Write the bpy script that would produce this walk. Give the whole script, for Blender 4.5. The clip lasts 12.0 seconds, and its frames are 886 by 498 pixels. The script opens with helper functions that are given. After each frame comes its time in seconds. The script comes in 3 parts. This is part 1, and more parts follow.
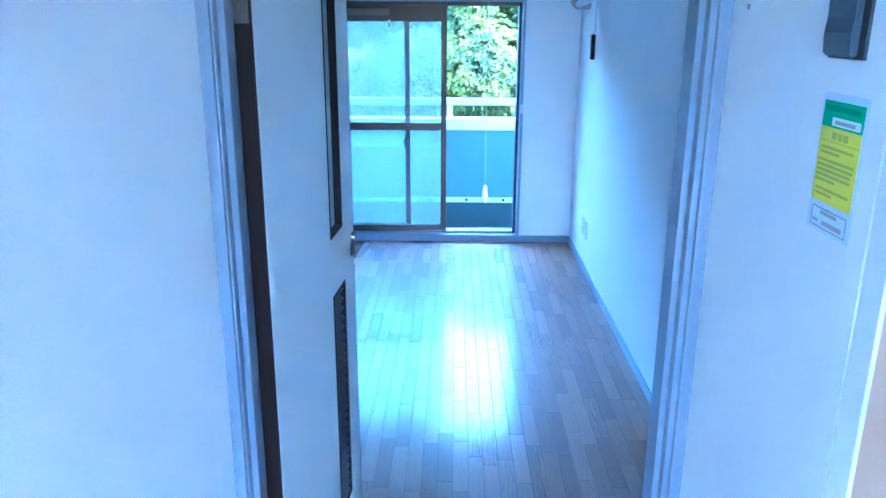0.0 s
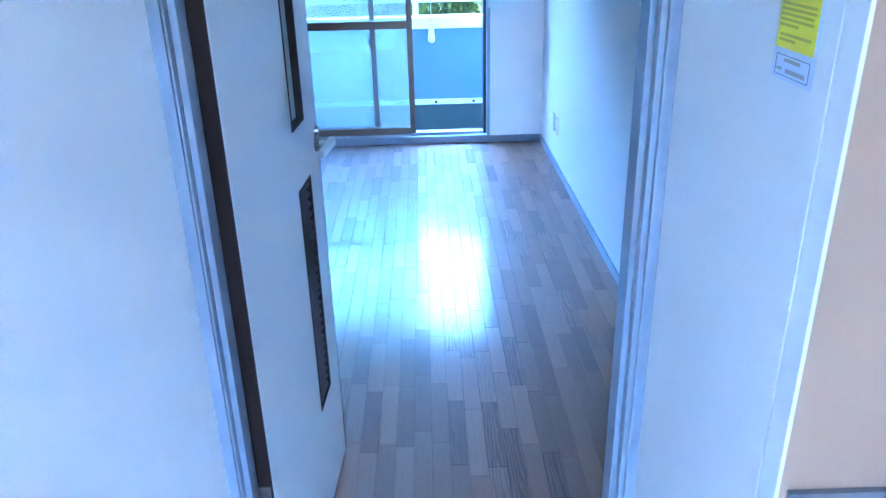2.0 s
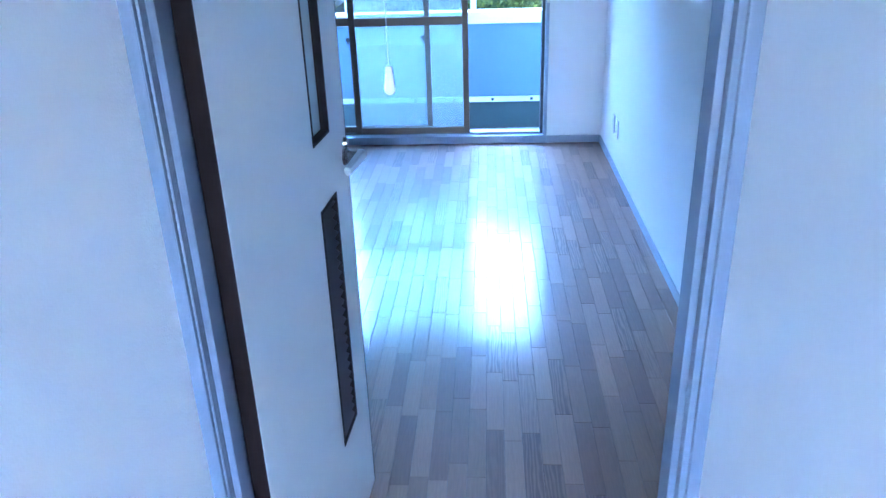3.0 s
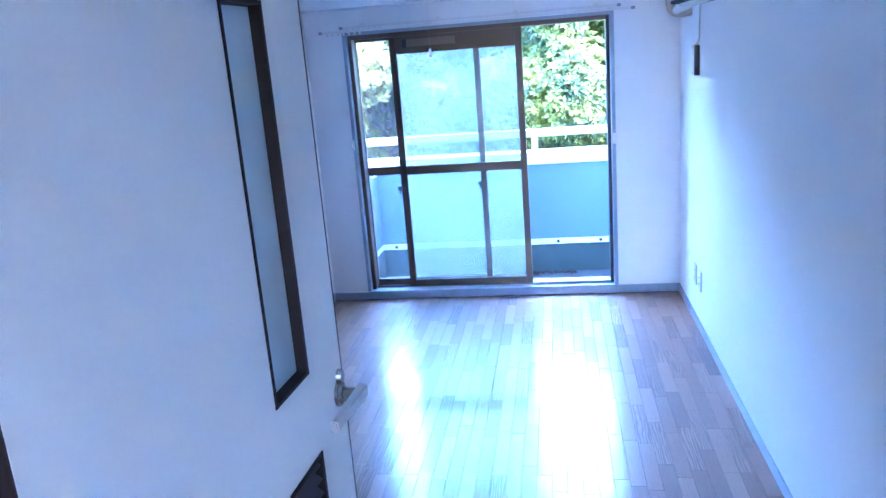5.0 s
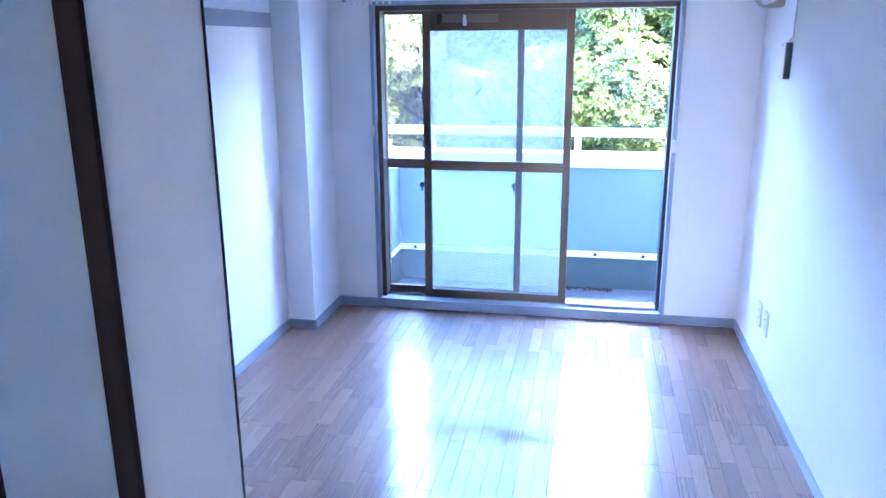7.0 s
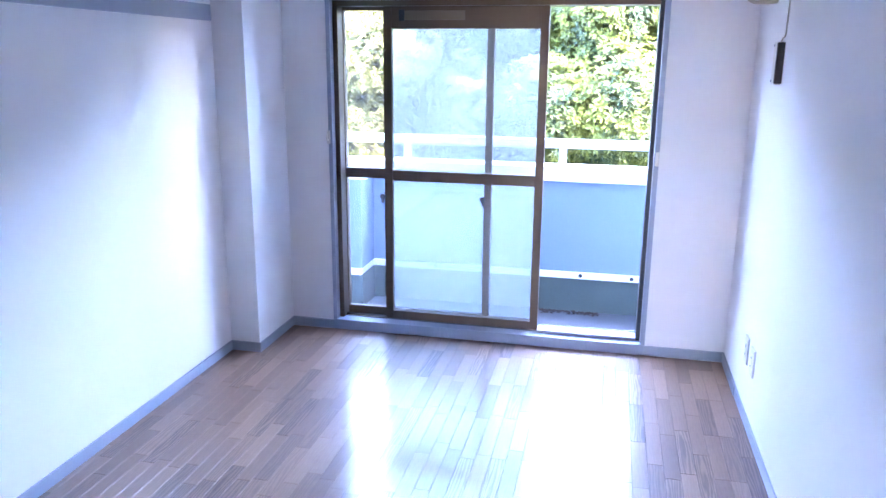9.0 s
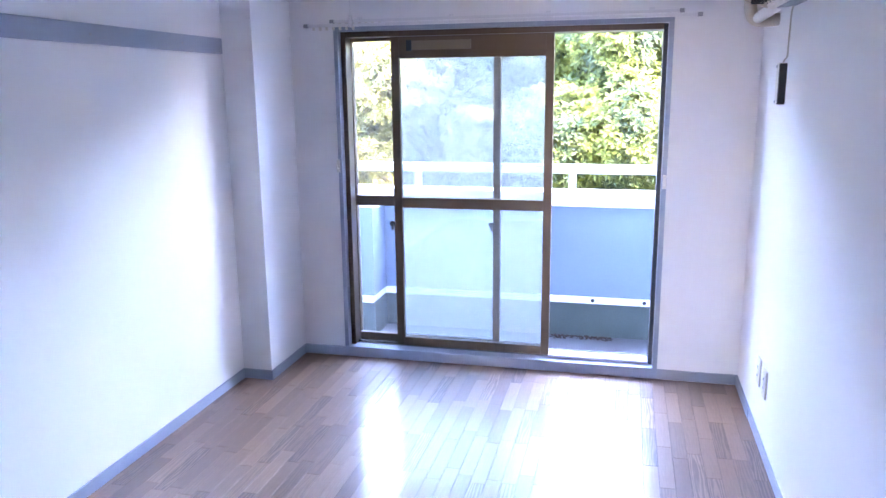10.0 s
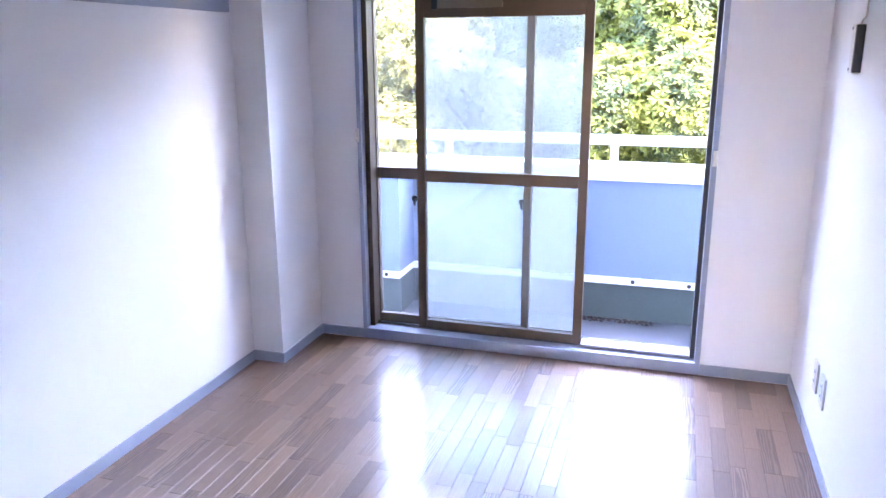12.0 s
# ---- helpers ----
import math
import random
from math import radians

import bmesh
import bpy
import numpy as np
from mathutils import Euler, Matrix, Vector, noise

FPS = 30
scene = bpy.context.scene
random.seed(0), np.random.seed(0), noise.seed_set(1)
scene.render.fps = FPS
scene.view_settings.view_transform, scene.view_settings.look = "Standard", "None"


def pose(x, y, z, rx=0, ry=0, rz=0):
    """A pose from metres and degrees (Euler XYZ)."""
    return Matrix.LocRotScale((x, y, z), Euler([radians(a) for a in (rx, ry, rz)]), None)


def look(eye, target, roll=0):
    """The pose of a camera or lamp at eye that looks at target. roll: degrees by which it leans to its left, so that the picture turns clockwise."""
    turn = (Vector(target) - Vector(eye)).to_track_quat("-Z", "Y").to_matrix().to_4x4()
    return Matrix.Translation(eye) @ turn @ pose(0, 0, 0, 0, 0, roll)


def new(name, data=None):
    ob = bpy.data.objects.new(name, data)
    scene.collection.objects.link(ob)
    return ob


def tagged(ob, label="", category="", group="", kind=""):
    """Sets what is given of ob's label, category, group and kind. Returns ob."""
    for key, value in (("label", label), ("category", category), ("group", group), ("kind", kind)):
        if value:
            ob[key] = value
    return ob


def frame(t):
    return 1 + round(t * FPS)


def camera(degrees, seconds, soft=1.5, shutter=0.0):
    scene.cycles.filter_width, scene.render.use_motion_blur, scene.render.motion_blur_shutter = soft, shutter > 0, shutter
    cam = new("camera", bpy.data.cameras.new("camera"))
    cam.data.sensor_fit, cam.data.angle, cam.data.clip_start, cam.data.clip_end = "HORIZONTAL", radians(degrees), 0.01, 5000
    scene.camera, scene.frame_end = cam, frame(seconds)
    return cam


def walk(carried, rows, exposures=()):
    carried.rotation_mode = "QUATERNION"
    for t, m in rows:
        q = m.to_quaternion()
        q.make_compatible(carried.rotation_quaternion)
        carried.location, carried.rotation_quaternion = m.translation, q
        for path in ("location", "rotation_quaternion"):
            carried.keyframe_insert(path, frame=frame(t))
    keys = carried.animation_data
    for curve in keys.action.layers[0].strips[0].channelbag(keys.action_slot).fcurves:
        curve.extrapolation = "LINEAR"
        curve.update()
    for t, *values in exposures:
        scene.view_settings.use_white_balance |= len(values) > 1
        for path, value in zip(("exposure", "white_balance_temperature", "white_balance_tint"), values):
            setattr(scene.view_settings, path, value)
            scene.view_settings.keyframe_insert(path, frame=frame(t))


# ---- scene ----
cam = camera(60.8, 12.0)
PATH = [
    (0, (-0.875, -5.577, 1.617), (-0.906, -3.662, 1.039), 0.3),
    (0.5, (-0.869, -5.563, 1.612), (-0.877, -3.642, 1.054), -0.6),
    (1, (-0.858, -5.578, 1.62), (-0.889, -3.65, 1.091), -0.7),
    (1.5, (-0.851, -5.598, 1.601), (-0.863, -3.713, 0.931), -1.2),
    (2, (-0.857, -5.573, 1.566), (-0.826, -3.742, 0.762), -1.4),
    (2.5, (-0.844, -5.52, 1.55), (-0.812, -3.728, 0.662), -1.7),
    (3, (-0.803, -5.372, 1.564), (-0.926, -3.556, 0.748), -1.9),
    (3.2, (-0.793, -5.309, 1.565), (-0.96, -3.452, 0.841), -1.3),
    (4.8, (-0.744, -4.886, 1.61), (-0.927, -2.98, 1.033), -4.0),
    (5, (-0.75, -4.826, 1.605), (-1.059, -2.915, 1.102), -4.5),
    (5.5, (-0.758, -4.677, 1.59), (-1.25, -2.831, 0.999), -2.2),
    (6, (-0.81, -4.509, 1.586), (-1.201, -2.625, 1.041), -2.7),
    (6.5, (-0.825, -4.374, 1.568), (-1.177, -2.489, 1.002), -2.4),
    (7, (-0.827, -4.209, 1.552), (-1.203, -2.317, 1.024), -0.4),
    (8.8, (-0.63, -3.802, 1.482), (-1.055, -1.897, 1.043), -0.4),
    (9, (-0.619, -3.774, 1.478), (-1.036, -1.881, 0.984), 0.5),
    (9.5, (-0.56, -3.766, 1.454), (-1.017, -1.886, 0.949), -0.1),
    (10, (-0.578, -3.789, 1.464), (-1.042, -1.889, 1.046), -0.6),
    (10.5, (-0.617, -3.774, 1.497), (-1.079, -1.874, 1.081), -0.9),
    (11, (-0.619, -3.751, 1.485), (-1.061, -1.847, 1.064), -0.5),
    (11.5, (-0.594, -3.617, 1.466), (-1.119, -1.731, 1.059), -0.3),
    (12, (-0.559, -3.46, 1.469), (-1.132, -1.613, 0.958), -0.3),
]
walk(cam, [(t, look(e, g, r)) for t, e, g, r in PATH],
     exposures=[(0.0, 7.1, 4000, 4), (1.0, 7.1, 4100, 6), (2.5, 7.0, 4500, 12), (3.2, 7.05, 4600, 13), (5.0, 7.42, 4650, 23), (7.2, 7.5, 5220, 30), (9.0, 7.45, 5900, 35), (12.0, 7.4, 7000, 39)])

# ---- world and sun ----
world = bpy.data.worlds.new("world")
scene.world = world
world.use_nodes = True
wn, wl = world.node_tree.nodes, world.node_tree.links
sky = wn.new("ShaderNodeTexSky")
sky.sky_type, sky.sun_disc = "NISHITA", False
sky.sun_elevation, sky.sun_rotation = radians(52), radians(125)
wl.new(sky.outputs["Color"], wn["Background"].inputs["Color"])
wn["Background"].inputs["Strength"].default_value = 0.15
sun = new("sun", bpy.data.lights.new("sun", "SUN"))
sun.data.energy, sun.data.angle, sun.data.color = 0.42, radians(0.5), (1.0, 0.94, 0.84)
SUN_FROM = Vector((math.sin(radians(125)) * math.cos(radians(52)), math.cos(radians(125)) * math.cos(radians(52)), math.sin(radians(52))))
sun.matrix_world = look(SUN_FROM * 30, (0, 0, 0))


# ---- materials ----
def material(name, colour, rough=0.5, metal=0.0, vary=0.06, scale=12.0, bump=0.05, fine=140.0, spec=0.5, stretch=(1, 1, 1)):
    m = bpy.data.materials.new(name)
    m.use_nodes = True
    n, l = m.node_tree.nodes, m.node_tree.links
    b = n["Principled BSDF"]
    co = n.new("ShaderNodeTexCoord")
    mp = n.new("ShaderNodeMapping")
    mp.inputs["Scale"].default_value = stretch
    l.new(co.outputs["Object"], mp.inputs["Vector"])
    big, small = n.new("ShaderNodeTexNoise"), n.new("ShaderNodeTexNoise")
    big.inputs["Scale"].default_value, small.inputs["Scale"].default_value = scale * 0.12, fine
    big.inputs["Detail"].default_value = 4
    for t in (big, small):
        l.new(mp.outputs["Vector"], t.inputs["Vector"])
    mix = n.new("ShaderNodeMath")
    mix.operation = "MULTIPLY_ADD"
    l.new(small.outputs["Fac"], mix.inputs[0])
    mix.inputs[1].default_value = 0.4
    l.new(big.outputs["Fac"], mix.inputs[2])
    ramp = n.new("ShaderNodeValToRGB")
    ramp.color_ramp.elements[0].position, ramp.color_ramp.elements[1].position = 0.4, 1.0
    for e, k in zip(ramp.color_ramp.elements, (1 - vary, 1 + vary)):
        e.color = (*[min(1, c * k) for c in colour], 1)
    l.new(mix.outputs[0], ramp.inputs["Fac"])
    l.new(ramp.outputs["Color"], b.inputs["Base Color"])
    b.inputs["Roughness"].default_value, b.inputs["Metallic"].default_value = rough, metal
    b.inputs["Specular IOR Level"].default_value = spec
    if bump:
        bp = n.new("ShaderNodeBump")
        bp.inputs["Strength"].default_value, bp.inputs["Distance"].default_value = bump, 0.002
        l.new(small.outputs["Fac"], bp.inputs["Height"])
        l.new(bp.outputs["Normal"], b.inputs["Normal"])
    return m


M = {}
M["wall"] = material("wallpaper", (0.90, 0.89, 0.88), 0.85, vary=0.02, bump=0.25, fine=260, spec=0.2)
M["ceil"] = material("ceiling_paper", (0.90, 0.90, 0.89), 0.9, vary=0.02, bump=0.25, fine=200, spec=0.2)
M["base"] = material("grey_vinyl", (0.33, 0.36, 0.42), 0.45, vary=0.05)
M["greywood"] = material("grey_painted_wood", (0.31, 0.35, 0.43), 0.4, vary=0.05)
M["framepaint"] = material("blue_grey_frame_paint", (0.20, 0.23, 0.29), 0.45, vary=0.05)
M["whitepaint"] = material("white_painted_wood", (0.75, 0.755, 0.745), 0.45, vary=0.03)
M["bronze"] = material("bronze_aluminium", (0.11, 0.075, 0.045), 0.38, 0.35, vary=0.1)
M["bronzelight"] = material("worn_bronze_aluminium", (0.20, 0.15, 0.10), 0.4, 0.3, vary=0.1)
M["laminate"] = material("grey_laminate", (0.26, 0.25, 0.25), 0.35, vary=0.05)
M["black"] = material("black_rubber", (0.02, 0.02, 0.022), 0.5)
M["darkwood"] = material("dark_stained_wood", (0.015, 0.0075, 0.0065), 0.6, vary=0.3, spec=0.15, stretch=(1, 1, 0.1))
M["slat"] = material("dark_brown_slat", (0.075, 0.062, 0.066), 0.4, vary=0.1)
M["inkg"] = material("green_print_ink", (0.01, 0.22, 0.08), 0.5, bump=0)
M["wornsteel"] = material("worn_dark_steel", (0.13, 0.11, 0.10), 0.5, 0.8, vary=0.3)
M["steel"] = material("brushed_steel", (0.34, 0.32, 0.30), 0.24, 1.0, vary=0.05)
M["satin"] = material("satin_nickel", (0.62, 0.60, 0.57), 0.32, 1.0, vary=0.05)
M["plastic"] = material("ivory_plastic", (0.75, 0.72, 0.64), 0.35)
M["concrete"] = material("painted_concrete", (0.145, 0.205, 0.29), 0.8, vary=0.06, bump=0.3)
M["facade"] = material("pale_facade", (0.40, 0.40, 0.40), 0.8, bump=0.3)
M["balfloor"] = material("balcony_floor_grey", (0.115, 0.127, 0.140), 0.6, vary=0.1, bump=0.3)
M["green"] = material("mossy_concrete", (0.065, 0.09, 0.078), 0.8, vary=0.25, bump=0.4)
M["rail"] = material("white_metal", (0.82, 0.82, 0.82), 0.3)
M["beige"] = material("beige_panel", (0.44, 0.29, 0.19), 0.5, vary=0.03)
M["white"] = material("white_enamel", (0.80, 0.80, 0.79), 0.35, vary=0.02)
M["grey"] = material("grey_plastic", (0.35, 0.35, 0.36), 0.4)
M["charcoal"] = material("charcoal_plastic", (0.045, 0.06, 0.08), 0.3)
M["tan"] = material("tan_pipe_tape", (0.52, 0.47, 0.38), 0.6, vary=0.08)
M["stickerw"] = material("sticker_pale", (0.62, 0.70, 0.86), 0.4, vary=0.01, bump=0)
M["stickerg"] = material("sticker_green", (0.02, 0.36, 0.13), 0.4, vary=0.02, bump=0)
M["stickery"] = material("sticker_yellow", (0.78, 0.70, 0.02), 0.4, vary=0.02, bump=0)
M["ink"] = material("print_ink", (0.06, 0.06, 0.05), 0.5, bump=0)
M["inky"] = material("yellow_print_ink", (0.46, 0.42, 0.03), 0.5, bump=0)
M["red"] = material("red_plastic", (0.6, 0.02, 0.02), 0.3, bump=0)
M["debris"] = material("dead_leaves_and_soil", (0.06, 0.04, 0.03), 0.9, vary=0.4)
M["bark"] = material("bark", (0.07, 0.05, 0.035), 0.9, vary=0.4, bump=0.8, fine=60)
M["ground"] = material("ground_soil", (0.08, 0.075, 0.05), 0.95, vary=0.4, bump=0.5, fine=30)


def glass(name, tint, haze, rough=0.0):
    """Thin window glass: clear pass-through, a gloss film and, where soiled or frosted, a milky share."""
    m = bpy.data.materials.new(name)
    m.use_nodes = True
    n, l = m.node_tree.nodes, m.node_tree.links
    n.remove(n["Principled BSDF"])
    clear, milk, gloss = n.new("ShaderNodeBsdfTransparent"), n.new("ShaderNodeBsdfTranslucent"), n.new("ShaderNodeBsdfGlossy")
    if rough:
        n.remove(clear)
        clear = n.new("ShaderNodeBsdfRefraction")
        clear.inputs["IOR"].default_value, clear.inputs["Roughness"].default_value = 1.01, rough
    clear.inputs["Color"].default_value = (*tint, 1)
    milk.inputs["Color"].default_value = (0.92, 0.92, 0.88, 1)
    gloss.inputs["Roughness"].default_value = 0.03
    co, dirt, ramp = n.new("ShaderNodeTexCoord"), n.new("ShaderNodeTexNoise"), n.new("ShaderNodeMapRange")
    dirt.inputs["Scale"].default_value, dirt.inputs["Detail"].default_value = 4.0, 6
    l.new(co.outputs["Object"], dirt.inputs["Vector"])
    l.new(dirt.outputs["Fac"], ramp.inputs["Value"])
    ramp.inputs["To Min"].default_value, ramp.inputs["To Max"].default_value = haze * 0.8, haze * 1.2
    a, b, fr = n.new("ShaderNodeMixShader"), n.new("ShaderNodeMixShader"), n.new("ShaderNodeFresnel")
    fr.inputs["IOR"].default_value = 1.35
    l.new(ramp.outputs["Result"], a.inputs["Fac"])
    l.new(clear.outputs[0], a.inputs[1])
    l.new(milk.outputs[0], a.inputs[2])
    l.new(fr.outputs[0], b.inputs["Fac"])
    l.new(a.outputs[0], b.inputs[1])
    l.new(gloss.outputs[0], b.inputs[2])
    l.new(b.outputs[0], n["Material Output"].inputs["Surface"])
    return m


M["glass"] = glass("window_glass", (0.94, 0.97, 0.97), 0.008)
M["hazy"] = glass("insect_mesh", (0.62, 0.66, 0.60), 0.034)
M["milky"] = glass("soiled_insect_mesh", (0.50, 0.56, 0.58), 0.062)
M["frost"] = material("frosted_door_glass", (0.66, 0.76, 0.78), 0.25, vary=0.02, bump=0.1)


def flooring():
    """Brown oak strip: grain along y, colour by piece, lacquer on top."""
    m = bpy.data.materials.new("brown_oak_flooring")
    m.use_nodes = True
    n, l = m.node_tree.nodes, m.node_tree.links
    b = n["Principled BSDF"]
    geo, info, isl = n.new("ShaderNodeTexCoord"), n.new("ShaderNodeObjectInfo"), n.new("ShaderNodeNewGeometry")
    rnd = n.new("ShaderNodeMath")
    l.new(info.outputs["Random"], rnd.inputs[0])
    l.new(isl.outputs["Random Per Island"], rnd.inputs[1])
    fract = n.new("ShaderNodeMath")
    fract.operation = "FRACT"
    l.new(rnd.outputs[0], fract.inputs[0])
    shift = n.new("ShaderNodeVectorMath")
    shift.operation = "MULTIPLY_ADD"
    comb = n.new("ShaderNodeCombineXYZ")
    for s in ("X", "Y", "Z"):
        l.new(fract.outputs[0], comb.inputs[s])
    l.new(comb.outputs[0], shift.inputs[0])
    shift.inputs[1].default_value = (37.0, 91.0, 53.0)
    l.new(isl.outputs["Position"], shift.inputs[2])
    mp = n.new("ShaderNodeMapping")
    mp.inputs["Scale"].default_value = (1.0, 0.09, 1.0)
    l.new(shift.outputs[0], mp.inputs["Vector"])
    grain, rings = n.new("ShaderNodeTexNoise"), n.new("ShaderNodeTexWave")
    grain.inputs["Scale"].default_value, grain.inputs["Detail"].default_value = 260.0, 6
    rings.inputs["Scale"].default_value, rings.inputs["Distortion"].default_value = 26.0, 14.0
    rings.inputs["Detail"].default_value, rings.inputs["Detail Scale"].default_value = 3.0, 1.2
    l.new(mp.outputs[0], grain.inputs["Vector"])
    l.new(mp.outputs[0], rings.inputs["Vector"])
    ramp = n.new("ShaderNodeValToRGB")
    stops = ramp.color_ramp.elements
    stops[0].position, stops[0].color = 0.0, (0.200, 0.112, 0.066, 1)
    stops[1].position, stops[1].color = 1.0, (0.320, 0.190, 0.114, 1)
    e = stops.new(0.45)
    e.color = (0.255, 0.146, 0.085, 1)
    l.new(fract.outputs[0], ramp.inputs["Fac"])
    mixa = n.new("ShaderNodeMixRGB")
    mixa.blend_type, mixa.inputs["Fac"].default_value = "MULTIPLY", 0.16
    l.new(ramp.outputs["Color"], mixa.inputs[1])
    gr = n.new("ShaderNodeMapRange")
    gr.inputs["From Min"].default_value, gr.inputs["From Max"].default_value = 0.3, 0.7
    gr.inputs["To Min"].default_value, gr.inputs["To Max"].default_value = 0.45, 1.25
    l.new(grain.outputs["Fac"], gr.inputs["Value"])
    l.new(gr.outputs["Result"], mixa.inputs[2])
    mixb = n.new("ShaderNodeMixRGB")
    mixb.blend_type, mixb.inputs["Fac"].default_value = "MULTIPLY", 0.18
    l.new(mixa.outputs[0], mixb.inputs[1])
    pick = n.new("ShaderNodeMath")
    pick.operation = "MULTIPLY"
    pick.inputs[1].default_value = 7.3
    l.new(fract.outputs[0], pick.inputs[0])
    again = n.new("ShaderNodeMath")
    again.operation = "FRACT"
    l.new(pick.outputs[0], again.inputs[0])
    bold = n.new("ShaderNodeMapRange")
    bold.inputs["From Min"].default_value, bold.inputs["From Max"].default_value = 0.80, 0.95
    bold.inputs["To Min"].default_value, bold.inputs["To Max"].default_value = 0.06, 0.45
    l.new(again.outputs[0], bold.inputs["Value"])
    l.new(bold.outputs["Result"], mixb.inputs["Fac"])
    l.new(rings.outputs["Fac"], mixb.inputs[2])
    l.new(mixb.outputs[0], b.inputs["Base Color"])
    wear = n.new("ShaderNodeTexNoise")
    wear.inputs["Scale"].default_value, wear.inputs["Detail"].default_value = 5.0, 5
    l.new(isl.outputs["Position"], wear.inputs["Vector"])
    wr = n.new("ShaderNodeMapRange")
    wr.inputs["To Min"].default_value, wr.inputs["To Max"].default_value = 0.07, 0.19
    l.new(wear.outputs["Fac"], wr.inputs["Value"])
    l.new(wr.outputs["Result"], b.inputs["Coat Roughness"])
    b.inputs["Coat Weight"].default_value, b.inputs["Coat IOR"].default_value = 0.75, 1.46
    b.inputs["Roughness"].default_value, b.inputs["Specular IOR Level"].default_value = 0.5, 0.42
    bp = n.new("ShaderNodeBump")
    bp.inputs["Strength"].default_value, bp.inputs["Distance"].default_value = 0.30, 0.0007
    hs = n.new("ShaderNodeMath")
    hs.operation = "MULTIPLY_ADD"
    l.new(bold.outputs["Result"], hs.inputs[1])
    l.new(rings.outputs["Fac"], hs.inputs[0])
    l.new(grain.outputs["Fac"], hs.inputs[2])
    l.new(hs.outputs[0], bp.inputs["Height"])
    l.new(bp.outputs["Normal"], b.inputs["Normal"])
    l.new(bp.outputs["Normal"], b.inputs["Coat Normal"])
    return m


M["floor"] = flooring()


def foliage(name, dark, light, rough=0.35):
    m = bpy.data.materials.new(name)
    m.use_nodes = True
    n, l = m.node_tree.nodes, m.node_tree.links
    b = n["Principled BSDF"]
    isl, ramp = n.new("ShaderNodeNewGeometry"), n.new("ShaderNodeValToRGB")
    # position noise paints lit clumps and shaded gaps into the leaf colour
    clump_shade, add = n.new("ShaderNodeTexNoise"), n.new("ShaderNodeMath")
    clump_shade.inputs["Scale"].default_value, clump_shade.inputs["Detail"].default_value = 2.2, 3
    l.new(isl.outputs["Position"], clump_shade.inputs["Vector"])
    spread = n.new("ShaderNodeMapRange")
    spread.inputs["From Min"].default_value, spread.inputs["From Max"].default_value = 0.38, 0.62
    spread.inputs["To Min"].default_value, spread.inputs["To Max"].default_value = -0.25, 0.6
    l.new(clump_shade.outputs["Fac"], spread.inputs["Value"])
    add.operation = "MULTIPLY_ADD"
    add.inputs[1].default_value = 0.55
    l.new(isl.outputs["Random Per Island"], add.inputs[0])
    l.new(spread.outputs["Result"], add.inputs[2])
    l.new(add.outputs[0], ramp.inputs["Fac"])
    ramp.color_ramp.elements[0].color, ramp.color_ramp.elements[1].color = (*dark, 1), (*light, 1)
    l.new(ramp.outputs["Color"], b.inputs["Base Color"])
    b.inputs["Roughness"].default_value = rough
    b.inputs["Specular IOR Level"].default_value = 0.25
    out = n["Material Output"]
    tr, mix = n.new("ShaderNodeBsdfTranslucent"), n.new("ShaderNodeMixShader")
    l.new(ramp.outputs["Color"], tr.inputs["Color"])
    mix.inputs["Fac"].default_value = 0.35
    l.new(b.outputs[0], mix.inputs[1])
    l.new(tr.outputs[0], mix.inputs[2])
    l.new(mix.outputs[0], out.inputs["Surface"])
    return m


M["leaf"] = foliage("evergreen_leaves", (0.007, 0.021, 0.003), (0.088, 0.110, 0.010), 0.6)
# brighter yellow leaf copy: the sunlit look is put into its base colour
M["leafsun"] = foliage("sun_paled_leaves", (0.030, 0.038, 0.006), (0.19, 0.17, 0.032), 0.6)


# ---- small tools ----
def bm_box(bm, x0, x1, y0, y1, z0, z1, bevel=0.0):
    made = bmesh.ops.create_cube(bm, size=1.0, matrix=Matrix.LocRotScale(((x0 + x1) / 2, (y0 + y1) / 2, (z0 + z1) / 2), None, (x1 - x0, y1 - y0, z1 - z0)))
    if bevel:
        edges = list({e for v in made["verts"] for e in v.link_edges})
        bmesh.ops.bevel(bm, geom=edges, offset=bevel, segments=2, affect="EDGES", profile=0.7)
    return bm


def bm_tube(bm, a, b, r0, r1=None, sides=16):
    a, b = Vector(a), Vector(b)
    d = b - a
    bmesh.ops.create_cone(bm, cap_ends=True, segments=sides, radius1=r0, radius2=r0 if r1 is None else r1, depth=d.length,
                          matrix=Matrix.Translation((a + b) / 2) @ d.to_track_quat("Z", "Y").to_matrix().to_4x4())
    return bm


def mesh_object(name, bm, mat):
    me = bpy.data.meshes.new(name)
    bm.to_mesh(me)
    bm.free()
    me.materials.append(mat)
    return new(name, me)


def part(name, bm, mat, parent=None, label=""):
    ob = mesh_object(name, bm, mat)
    if parent is not None:
        ob.parent = parent
        ob.matrix_parent_inverse = parent.matrix_basis.inverted()
    return tagged(ob, label=label)


def boxes(*rows, bevel=0.0):
    bm = bmesh.new()
    for r in rows:
        bm_box(bm, *r, bevel=bevel)
    return bm


def empty(name, at, label, category, group="", kind=""):
    ob = new(name)
    ob.matrix_basis = Matrix.Translation(at)
    return tagged(ob, label, category, group, kind)


def structure(name, bm, mat, label, category):
    return tagged(mesh_object(name, bm, mat), label, category, kind="structure")


